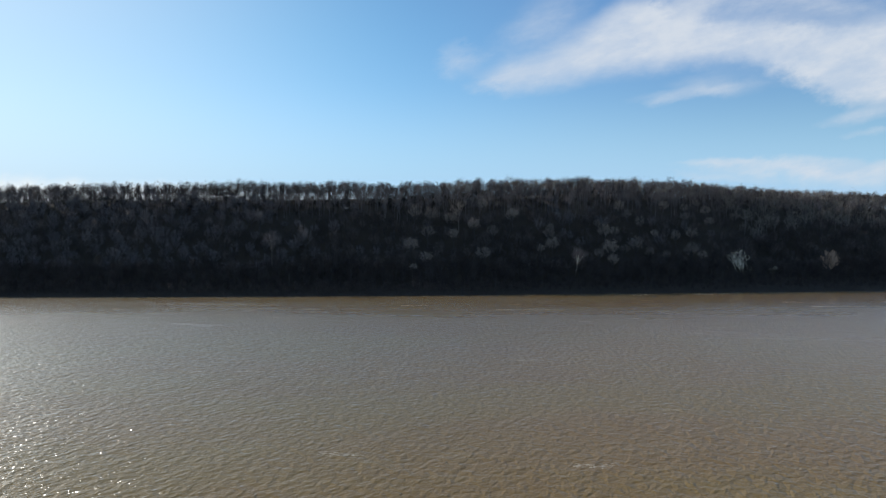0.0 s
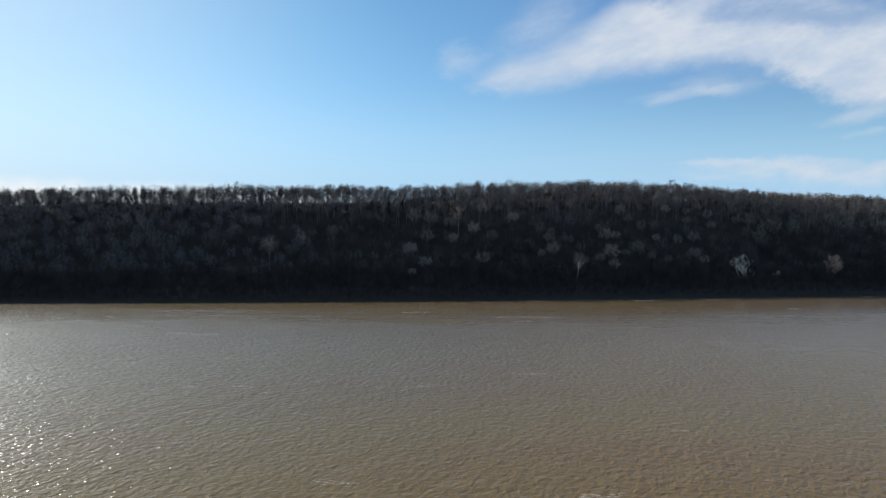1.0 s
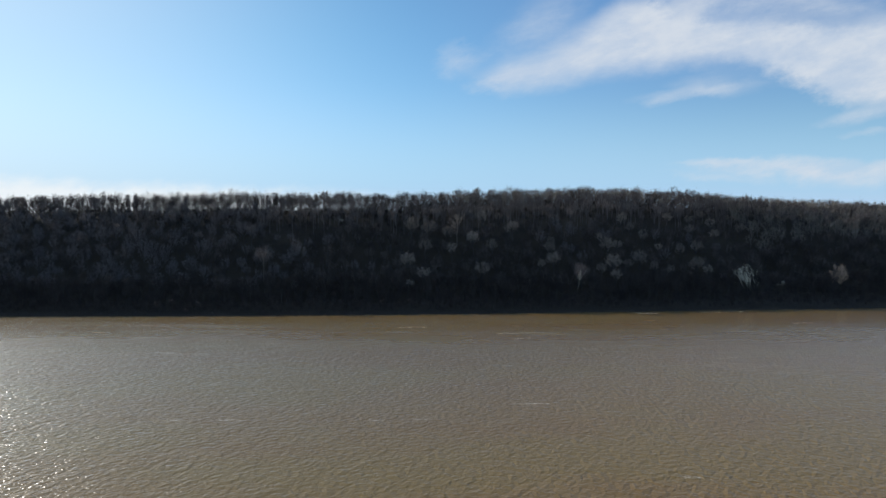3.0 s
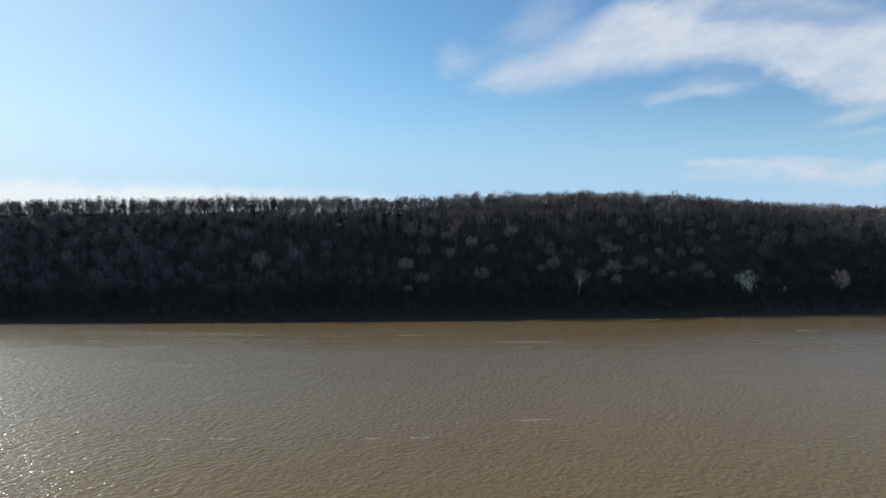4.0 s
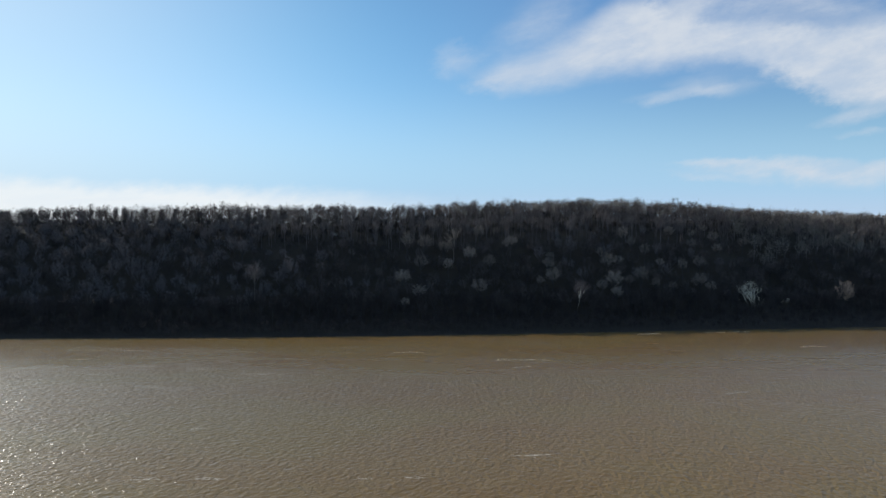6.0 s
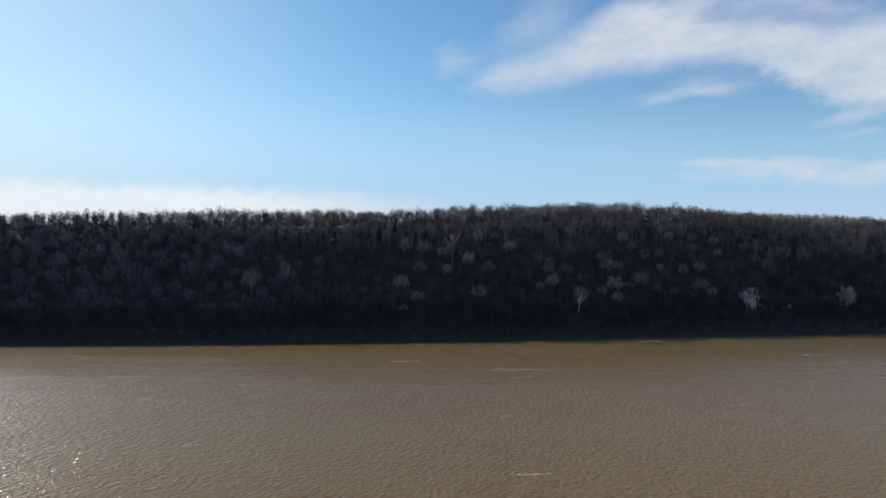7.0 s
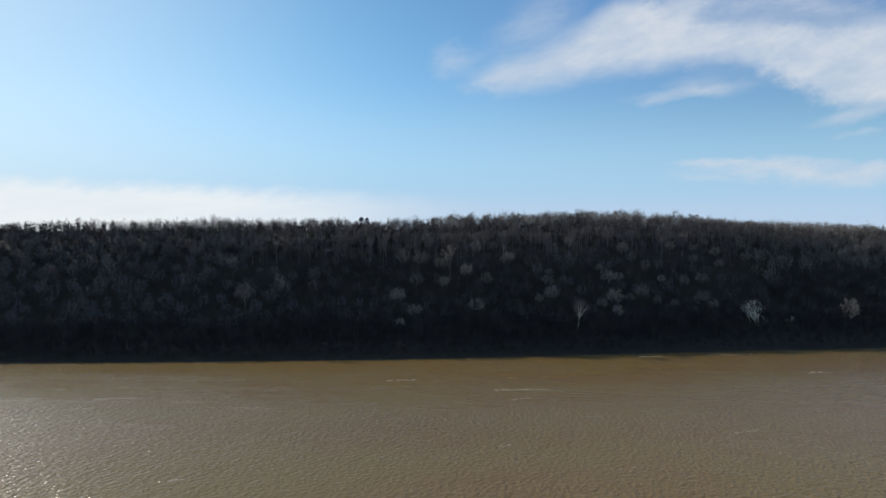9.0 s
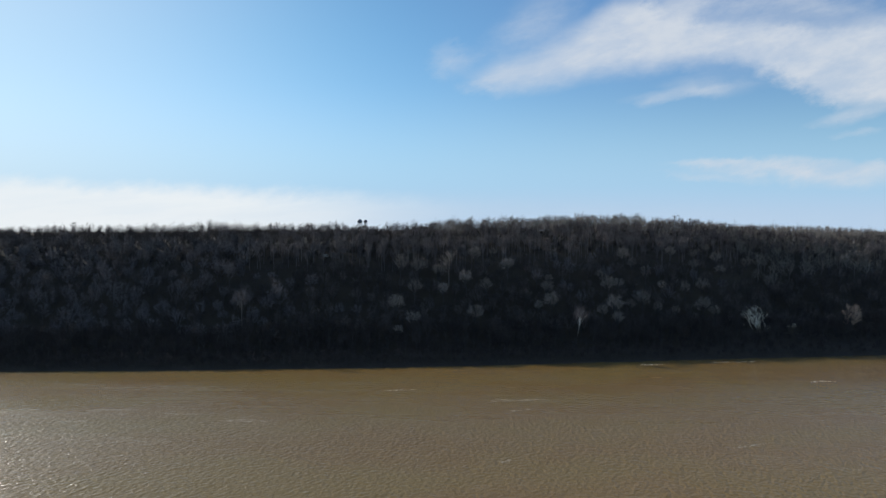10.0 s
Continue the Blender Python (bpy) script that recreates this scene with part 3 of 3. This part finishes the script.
def woods(name, label, spots, kinds, mats, sunk=0.0):
    """Far too many trees to count, as one thing with the wood and the crowns."""
    root = tagged(new(name), label, "woods", kind="stuff")
    for which, piece in ((0, "trunks"), (1, "crowns")):
        vs, ts, count = [], [], 0
        rnd = np.random.RandomState(5)
        for x, y, size in spots:
            s = kinds[rnd.randint(len(kinds))][which]
            w = rnd.uniform(0, 6.28)
            q = s[0] * size
            turned = np.stack([q[:, 0] * math.cos(w) - q[:, 1] * math.sin(w) + x, q[:, 0] * math.sin(w) + q[:, 1] * math.cos(w) + y, q[:, 2] + land(x, y) - sunk * size], 1)
            vs.append(turned), ts.append(s[1] + count)
            count += len(turned)
        part(piece, mesh_of(piece, np.concatenate(vs), np.concatenate(ts), mats[which]), root)


def rough_kinds(n, make=None, **how):
    made = []
    for _ in range(n):
        a = (make or broom_soup)(fine=False, **{k: (random.uniform(*v) if isinstance(v, tuple) else v) for k, v in how.items()})
        made.append([(np.array(s.v), np.array(s.t)) for s in a])
    return made


thick = rough_kinds(12, height=(14, 18.5), fork=(0.14, 0.28), radius=(4.4, 6.2), limbs=10, subs=4, twigs=10, trunk_r=0.22, twig_r=0.095, twig_len=1.7, low=-0.45, lobe=0.42)
dome = rough_kinds(14, height=(16.5, 20.5), fork=(0.2, 0.52), radius=(2.2, 3.6), limbs=8, subs=4, twigs=8, trunk_r=(0.15, 0.22), twig_r=0.03, twig_len=1.4, up=0.4, low=-0.6, lobe=0.45)
broad = rough_kinds(12, height=(15.5, 19), fork=(0.12, 0.3), radius=(4.2, 6.0), limbs=6, subs=5, twigs=9, trunk_r=0.2, twig_r=0.085, twig_len=1.7, up=0.3, low=-0.7)
straight = rough_kinds(12, height=(17, 21), fork=(0.42, 0.56), radius=(2.8, 4.0), limbs=6, subs=6, twigs=9, trunk_r=(0.2, 0.27), twig_r=0.05, twig_len=1.5, up=0.5, low=-0.2)
sapling = rough_kinds(8, height=(8, 14), fork=(0.1, 0.2), radius=(1.3, 2.3), limbs=4, subs=5, twigs=6, trunk_r=(0.08, 0.12), twig_r=0.05, twig_len=1.5, up=0.8)
scrub = rough_kinds(8, tree_soup, height=(6, 9), bare=(0.02, 0.08), radius=(2.8, 4.2), limbs=0, sprays=11, twigs=6, trunk_r=0.1, twig_r=0.14, twig_len=1.7, lumpy=0.4)
distant = rough_kinds(6, tree_soup, height=(14, 18), bare=(0.2, 0.3), radius=(4.5, 6), limbs=4, sprays=20, twigs=5, trunk_r=0.3, twig_r=0.2, twig_len=2.4)

# the slope, its upper edge, and the sunlit top downstream
slope, upper, plateau = [], [], []
for j in range(17):
    for i in range(98):
        x = -430 + i * 8.9 + sway(-3.6, 3.6)
        d = 36 + 8.2 * j + sway(-3.6, 3.6)
        y = edge(x) + d
        bare = 0.3 * sweep(228, 245, x) * sweep(345, 325, x) * sweep(92, 84, d)        # few trees stand in the ravine, so dark ground stands in for its shade
        if not free(x, y, 6.5) or (j > 12 and x < 215) or random.random() < bare:
            continue
        spot = (x, y, sway(0.65, 1.08))
        # the upper slope downstream gets the paler twigs too, to look sunlit
        if x > 250 and d > 84:
            plateau.append(spot)
        elif x > -130 and d > 94:
            upper.append(spot)
        else:
            slope.append(spot)
for k in range(230):
    x = -130 + 2.6 * k + sway(-3, 3)
    upper.append((x, edge(x) + sway(96, 140), sway(0.8, 1.05)))


# Puts sun haze upstream and the ravine's shade into the choice of twig colour.
def haze_greyness(q):
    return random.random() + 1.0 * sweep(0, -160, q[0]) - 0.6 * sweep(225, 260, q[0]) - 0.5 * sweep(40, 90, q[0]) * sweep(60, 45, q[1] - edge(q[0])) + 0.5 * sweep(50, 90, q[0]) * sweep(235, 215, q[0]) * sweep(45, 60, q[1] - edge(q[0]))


slope.sort(key=haze_greyness, reverse=True)
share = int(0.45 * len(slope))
woods("bank_woods", "low dark leafless trees crowding the water's edge", foremost, thick, (MAT_BARK, MAT_TWIG))
woods("crest_woods", "tall straight-stemmed grey-brown woods under the crest", upper, straight, (MAT_CREST_LIT, MAT_CREST_LIT))
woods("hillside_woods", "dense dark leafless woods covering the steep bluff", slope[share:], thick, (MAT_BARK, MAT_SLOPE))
woods("grey_woods", "greyer leafless trees in the steep woods, paled for sun haze upstream", slope[:share], thick, (MAT_BARK, MAT_GREY_HAZE))

for j in range(7):
    for i in range(45):
        x = 4 + i * 10.5 + sway(-5, 5)
        plateau.append((x, edge(x) + 140 + 12 * j + sway(-4, 4), sway(0.8, 1.08)))
for i in range(79):
    for j in range(2):
        x = 4 + 6 * i + sway(-2.5, 2.5)
        plateau.append((x, edge(x) + 236 + 20 * j + sway(-3, 3), sway(0.8, 1.05)))
ridge = []
for j in range(4):
    for i in range(138):
        x = -410 + i * 3 + sway(-2.5, 2.5)
        ridge.append((x, edge(x) + 140 + 13 * j + sway(-3, 3), sway(0.84, 1.03) * dip(x)))
behind = [(-640 + 6.2 * i + sway(-3, 3), 850 + 16 * j + sway(-6, 6), sway(0.9, 1.12)) for i in range(94) for j in range(3)]
woods("leeward_woods", "bare woods on lower ground beyond the crest", behind, distant, (MAT_BARK, MAT_TWIG))
woods("ridge_woods", "thin line of bare woods along the narrow crest", [q for q in ridge if q[0] < 4], dome, (MAT_BARK, MAT_TWIG))
woods("plateau_woods", "deep bare woods on the broad top of the bluff", plateau, broad, (MAT_CREST_LIT, MAT_TAN_LIT))

thicket = []
for j in range(16):
    for i in range(96):
        x = -460 + i * 10.6 + sway(-5, 5)
        d = 8 + 9.3 * j + sway(-4, 4)
        thicket.append((x, edge(x) + d, sway(0.6, 1.1) - 0.25 * sweep(88, 100, d) * sweep(150, 135, d) * sweep(-60, 0, x)))
for k in range(700):
    x = -430 + 1.4 * k + sway(-1.5, 1.5)
    d = foot(x) + (sway(4.5, 12) if k % 2 else sway(-0.5, 4.5))
    thicket.append((x, edge(x) + d, sway(0.2, 0.36) + 0.06 * max(0.0, d - foot(x))))
for first, step, count, near, far, small, large in ((-430, 1.85, 240, 98, 132, 0.5, 0.8), (-430, 3.2, 110, 140, 215, 0.5, 0.9), (-40, 2.4, 220, 205, 290, 0.8, 1.3), (-40, 1.1, 480, 226, 262, 0.8, 1.2), (-430, 2.0, 200, 118, 150, 0.5, 0.9), (-60, 1.3, 420, 126, 205, 0.8, 1.3), (-40, 2.2, 230, 110, 140, 0.5, 0.9)):
    for k in range(count):
        x = first + step * k + sway(-3, 3)
        thicket.append((x, edge(x) + sway(near, far), sway(small, large)))
low_growth = [q for q in thicket if q[1] - edge(q[0]) < 100]
high_growth = [q for q in thicket if q[1] - edge(q[0]) >= 100]
woods("undergrowth", "tangled leafless undergrowth between the trees on the slope", low_growth, scrub, (MAT_BARK, MAT_TWIG))
woods("brushwood", "tangled leafless brushwood under the trees of the crest", high_growth, scrub, (MAT_BARK, MAT_TWIG), 1.8)

young = []
for first, step, count, near, far, small, large in ((-60, 1.7, 320, 118, 200, 0.65, 1.05), (-400, 1.05, 330, 116, 165, 0.55, 1.2), (-30, 2.2, 230, 200, 300, 0.75, 1.1), (-410, 4.2, 90, 150, 212, 0.95, 1.3)):
    for k in range(count):
        x = first + step * k + sway(-2, 2)
        young.append((x, edge(x) + sway(near, far), sway(small, large)))
woods("saplings", "slender leafless young trees crowding the crest", young, sapling, (MAT_CREST_LIT, MAT_TWIG))
spots = [(-1420 + i * 10.5 + sway(-5, 5), 1785 + 24 * j + sway(-9, 9), sway(0.8, 1.15)) for i in range(140) for j in range(3)]
woods("far_woods", "distant wooded ridge far behind the bluff", spots, distant, (MAT_BARK, MAT_TWIG))


# ---- a pale ledge of rock below the crest ----
def rock_ledge(x, y, length, deep, high):
    """A low weathered block, broader than tall, with broken edges."""
    bm = bmesh.new()
    bmesh.ops.create_icosphere(bm, subdivisions=3, radius=1.0)
    for v in bm.verts:
        q = v.co.copy()
        box = q / max(abs(q.x), abs(q.y), abs(q.z))                 # towards a block
        q = q.lerp(box, 0.7) * (1 + 0.16 * noise.noise(q * 1.7) + 0.07 * noise.noise(q * 5.0))
        v.co = Vector((q.x * length / 2, q.y * deep / 2, q.z * high / 2))
    me = bpy.data.meshes.new("rock")
    bm.to_mesh(me), bm.free()
    me.materials.append(MAT_ROCK)
    root = tagged(new("rock_ledge"), "pale weathered rock ledge showing between bare trees", "rock")
    root.matrix_basis = pose(x, y, land(x, y) + 0.3 * high, 0, 0, -8)
    part("rock", me, root)


rock_ledge(-80.9, 549.5, 4.2, 2.4, 2.2)


# ---- two water towers far behind the ridge ----
def lathe(rings, sides=20):
    """A turned body: radius and height of each ring."""
    s = Soup()
    for r, z in rings:
        for j in range(sides):
            w = 2 * math.pi * j / sides
            s.v.append((r * math.cos(w), r * math.sin(w), z))
    for k in range(len(rings) - 1):
        for j in range(sides):
            a, c = k * sides + j, k * sides + (j + 1) % sides
            s.t += [(a, c, c + sides), (a, c + sides, a + sides)]
    return s


def water_tower(x, y, z, r):
    """z: the height of the tank's middle."""
    foot = land(x, y)
    h = z - foot
    root = tagged(new("water_tower"), "elevated steel water tank on slender legs", "water tower", "water towers")
    root.location = (x, y, foot)
    rings = [(max(0.05, r * math.cos(a)), h + 0.88 * r * math.sin(a)) for a in np.linspace(-1.45, 1.55, 14)]
    s = lathe(rings)
    tank = part("tank", mesh_of("tank", s.v, s.t, MAT_TANK), root)
    s = lathe([(r * 1.02, h - 0.25), (r * 1.14, h - 0.25), (r * 1.14, h + 0.05), (r * 1.02, h + 0.05)])
    part("walkway", mesh_of("walkway", s.v, s.t, MAT_TANK), tank)
    s = Soup()
    s.tube([Vector((0, 0, -1)), Vector((0, 0, h - 0.8 * r))], [0.7, 0.7], 10)
    part("riser_pipe", mesh_of("riser_pipe", s.v, s.t, MAT_TANK), root)
    for j in range(6):
        w = math.pi * j / 3
        q = Vector((math.cos(w), math.sin(w), 0))
        s = Soup()
        s.tube([q * r * 1.5 - Vector((0, 0, 1)), q * r * 0.95 + Vector((0, 0, h - 0.1))], [0.28, 0.24], 6)
        part("leg", mesh_of("leg", s.v, s.t, MAT_TANK), root)


water_tower(-130, 1206, 98.5, 4.3)
water_tower(-121, 1214, 98.5, 3.1)


# ---- foam on the water ----
def foam_streak(bm, x, y, length, turn, width, strands=3):
    """Thin broken ribbons of foam that waver along a line on the water."""
    made = []
    for k in range(strands):
        off, phase, pace = sway(-1, 1) * width * 2.5 * (k > 0), sway(0, 6), sway(3, 6)
        a, stop = sway(-0.5, -0.35) * length, sway(0.3, 0.5) * length
        while a < stop:
            run = sway(0.08, 0.3) * length
            steps = max(3, int(run / 0.35))
            rails = []
            for j in range(steps + 1):
                s = j / steps
                px = a + run * s
                py = off + 0.05 * length * math.sin(px * pace / length + phase) + 0.5 * width * math.sin(px * 1.7 + 2 * phase) * math.sin(px * 0.6 + phase)
                w = 0.37 * width * math.sin(math.pi * min(0.97, max(0.03, s))) ** 0.6 * sway(0.1, 1.0)
                row = [bm.verts.new((px, py - w, 0.0)), bm.verts.new((px, py + sway(-0.3, 0.3) * w, 0.012)), bm.verts.new((px, py + w, 0.0))]
                made += row
                rails.append(row)
            for p, q in zip(rails, rails[1:]):
                for c in (0, 1):
                    bm.faces.new((p[c], q[c], q[c + 1], p[c + 1]))
            a += run + sway(-0.02, 0.12) * length
    for k in range(int(length * 0.6)):                  # loose flecks beside the ribbons
        px, py, r = sway(-0.55, 0.55) * length, random.gauss(0, 1.6 * width), sway(0.1, 0.26)
        rim = [bm.verts.new((px + 1.6 * r * math.cos(w) * sway(0.6, 1.1), py + r * math.sin(w) * sway(0.5, 1.1), 0.0)) for w in np.arange(0, 6.2, 1.05)]
        tip = bm.verts.new((px, py, 0.015))
        made += rim + [tip]
        for q in range(len(rim)):
            bm.faces.new((rim[q], rim[(q + 1) % len(rim)], tip))
    bmesh.ops.transform(bm, matrix=pose(x, y, 0.02, 0, 0, turn), verts=made)


foam = bmesh.new()
for args in ((-75, 199, 7, -4, 0.5), (-60, 199, 8, -5, 0.5), (-18, 199, 4, 3, 0.4), (-4.5, 200, 8, 8, 0.35), (28, 217, 12, -2, 0.5, 4), (28, 118.7, 9, 4, 0.45),
             (55, 156, 6, -4, 0.3), (-20, 125, 10, -6, 0.3, 3), (-78, 243, 5, 4, 0.5), (-79, 326, 22, -3, 0.6), (-110, 336, 14, -4, 0.5), (-152, 325, 12, 2, 0.5),
             (-145, 343, 20, 2, 0.6), (41, 358, 26, 1, 0.6, 3), (-16, 378, 16, 6, 0.5), (134, 441, 17, 4, 1.0, 3), (185, 448, 30, 5, 0.6, 3), (40, 340, 10, 20, 0.4),
             (27, 275, 5, 30, 0.4), (120, 290, 12, 12, 0.4), (210, 395, 14, 8, 0.5)):
    foam_streak(foam, *args)
me = bpy.data.meshes.new("foam")
foam.to_mesh(me), foam.free()
me.materials.append(MAT_FOAM)
tagged(new("foam", me), "thin broken lines of whitish foam on muddy water", "foam", kind="stuff")
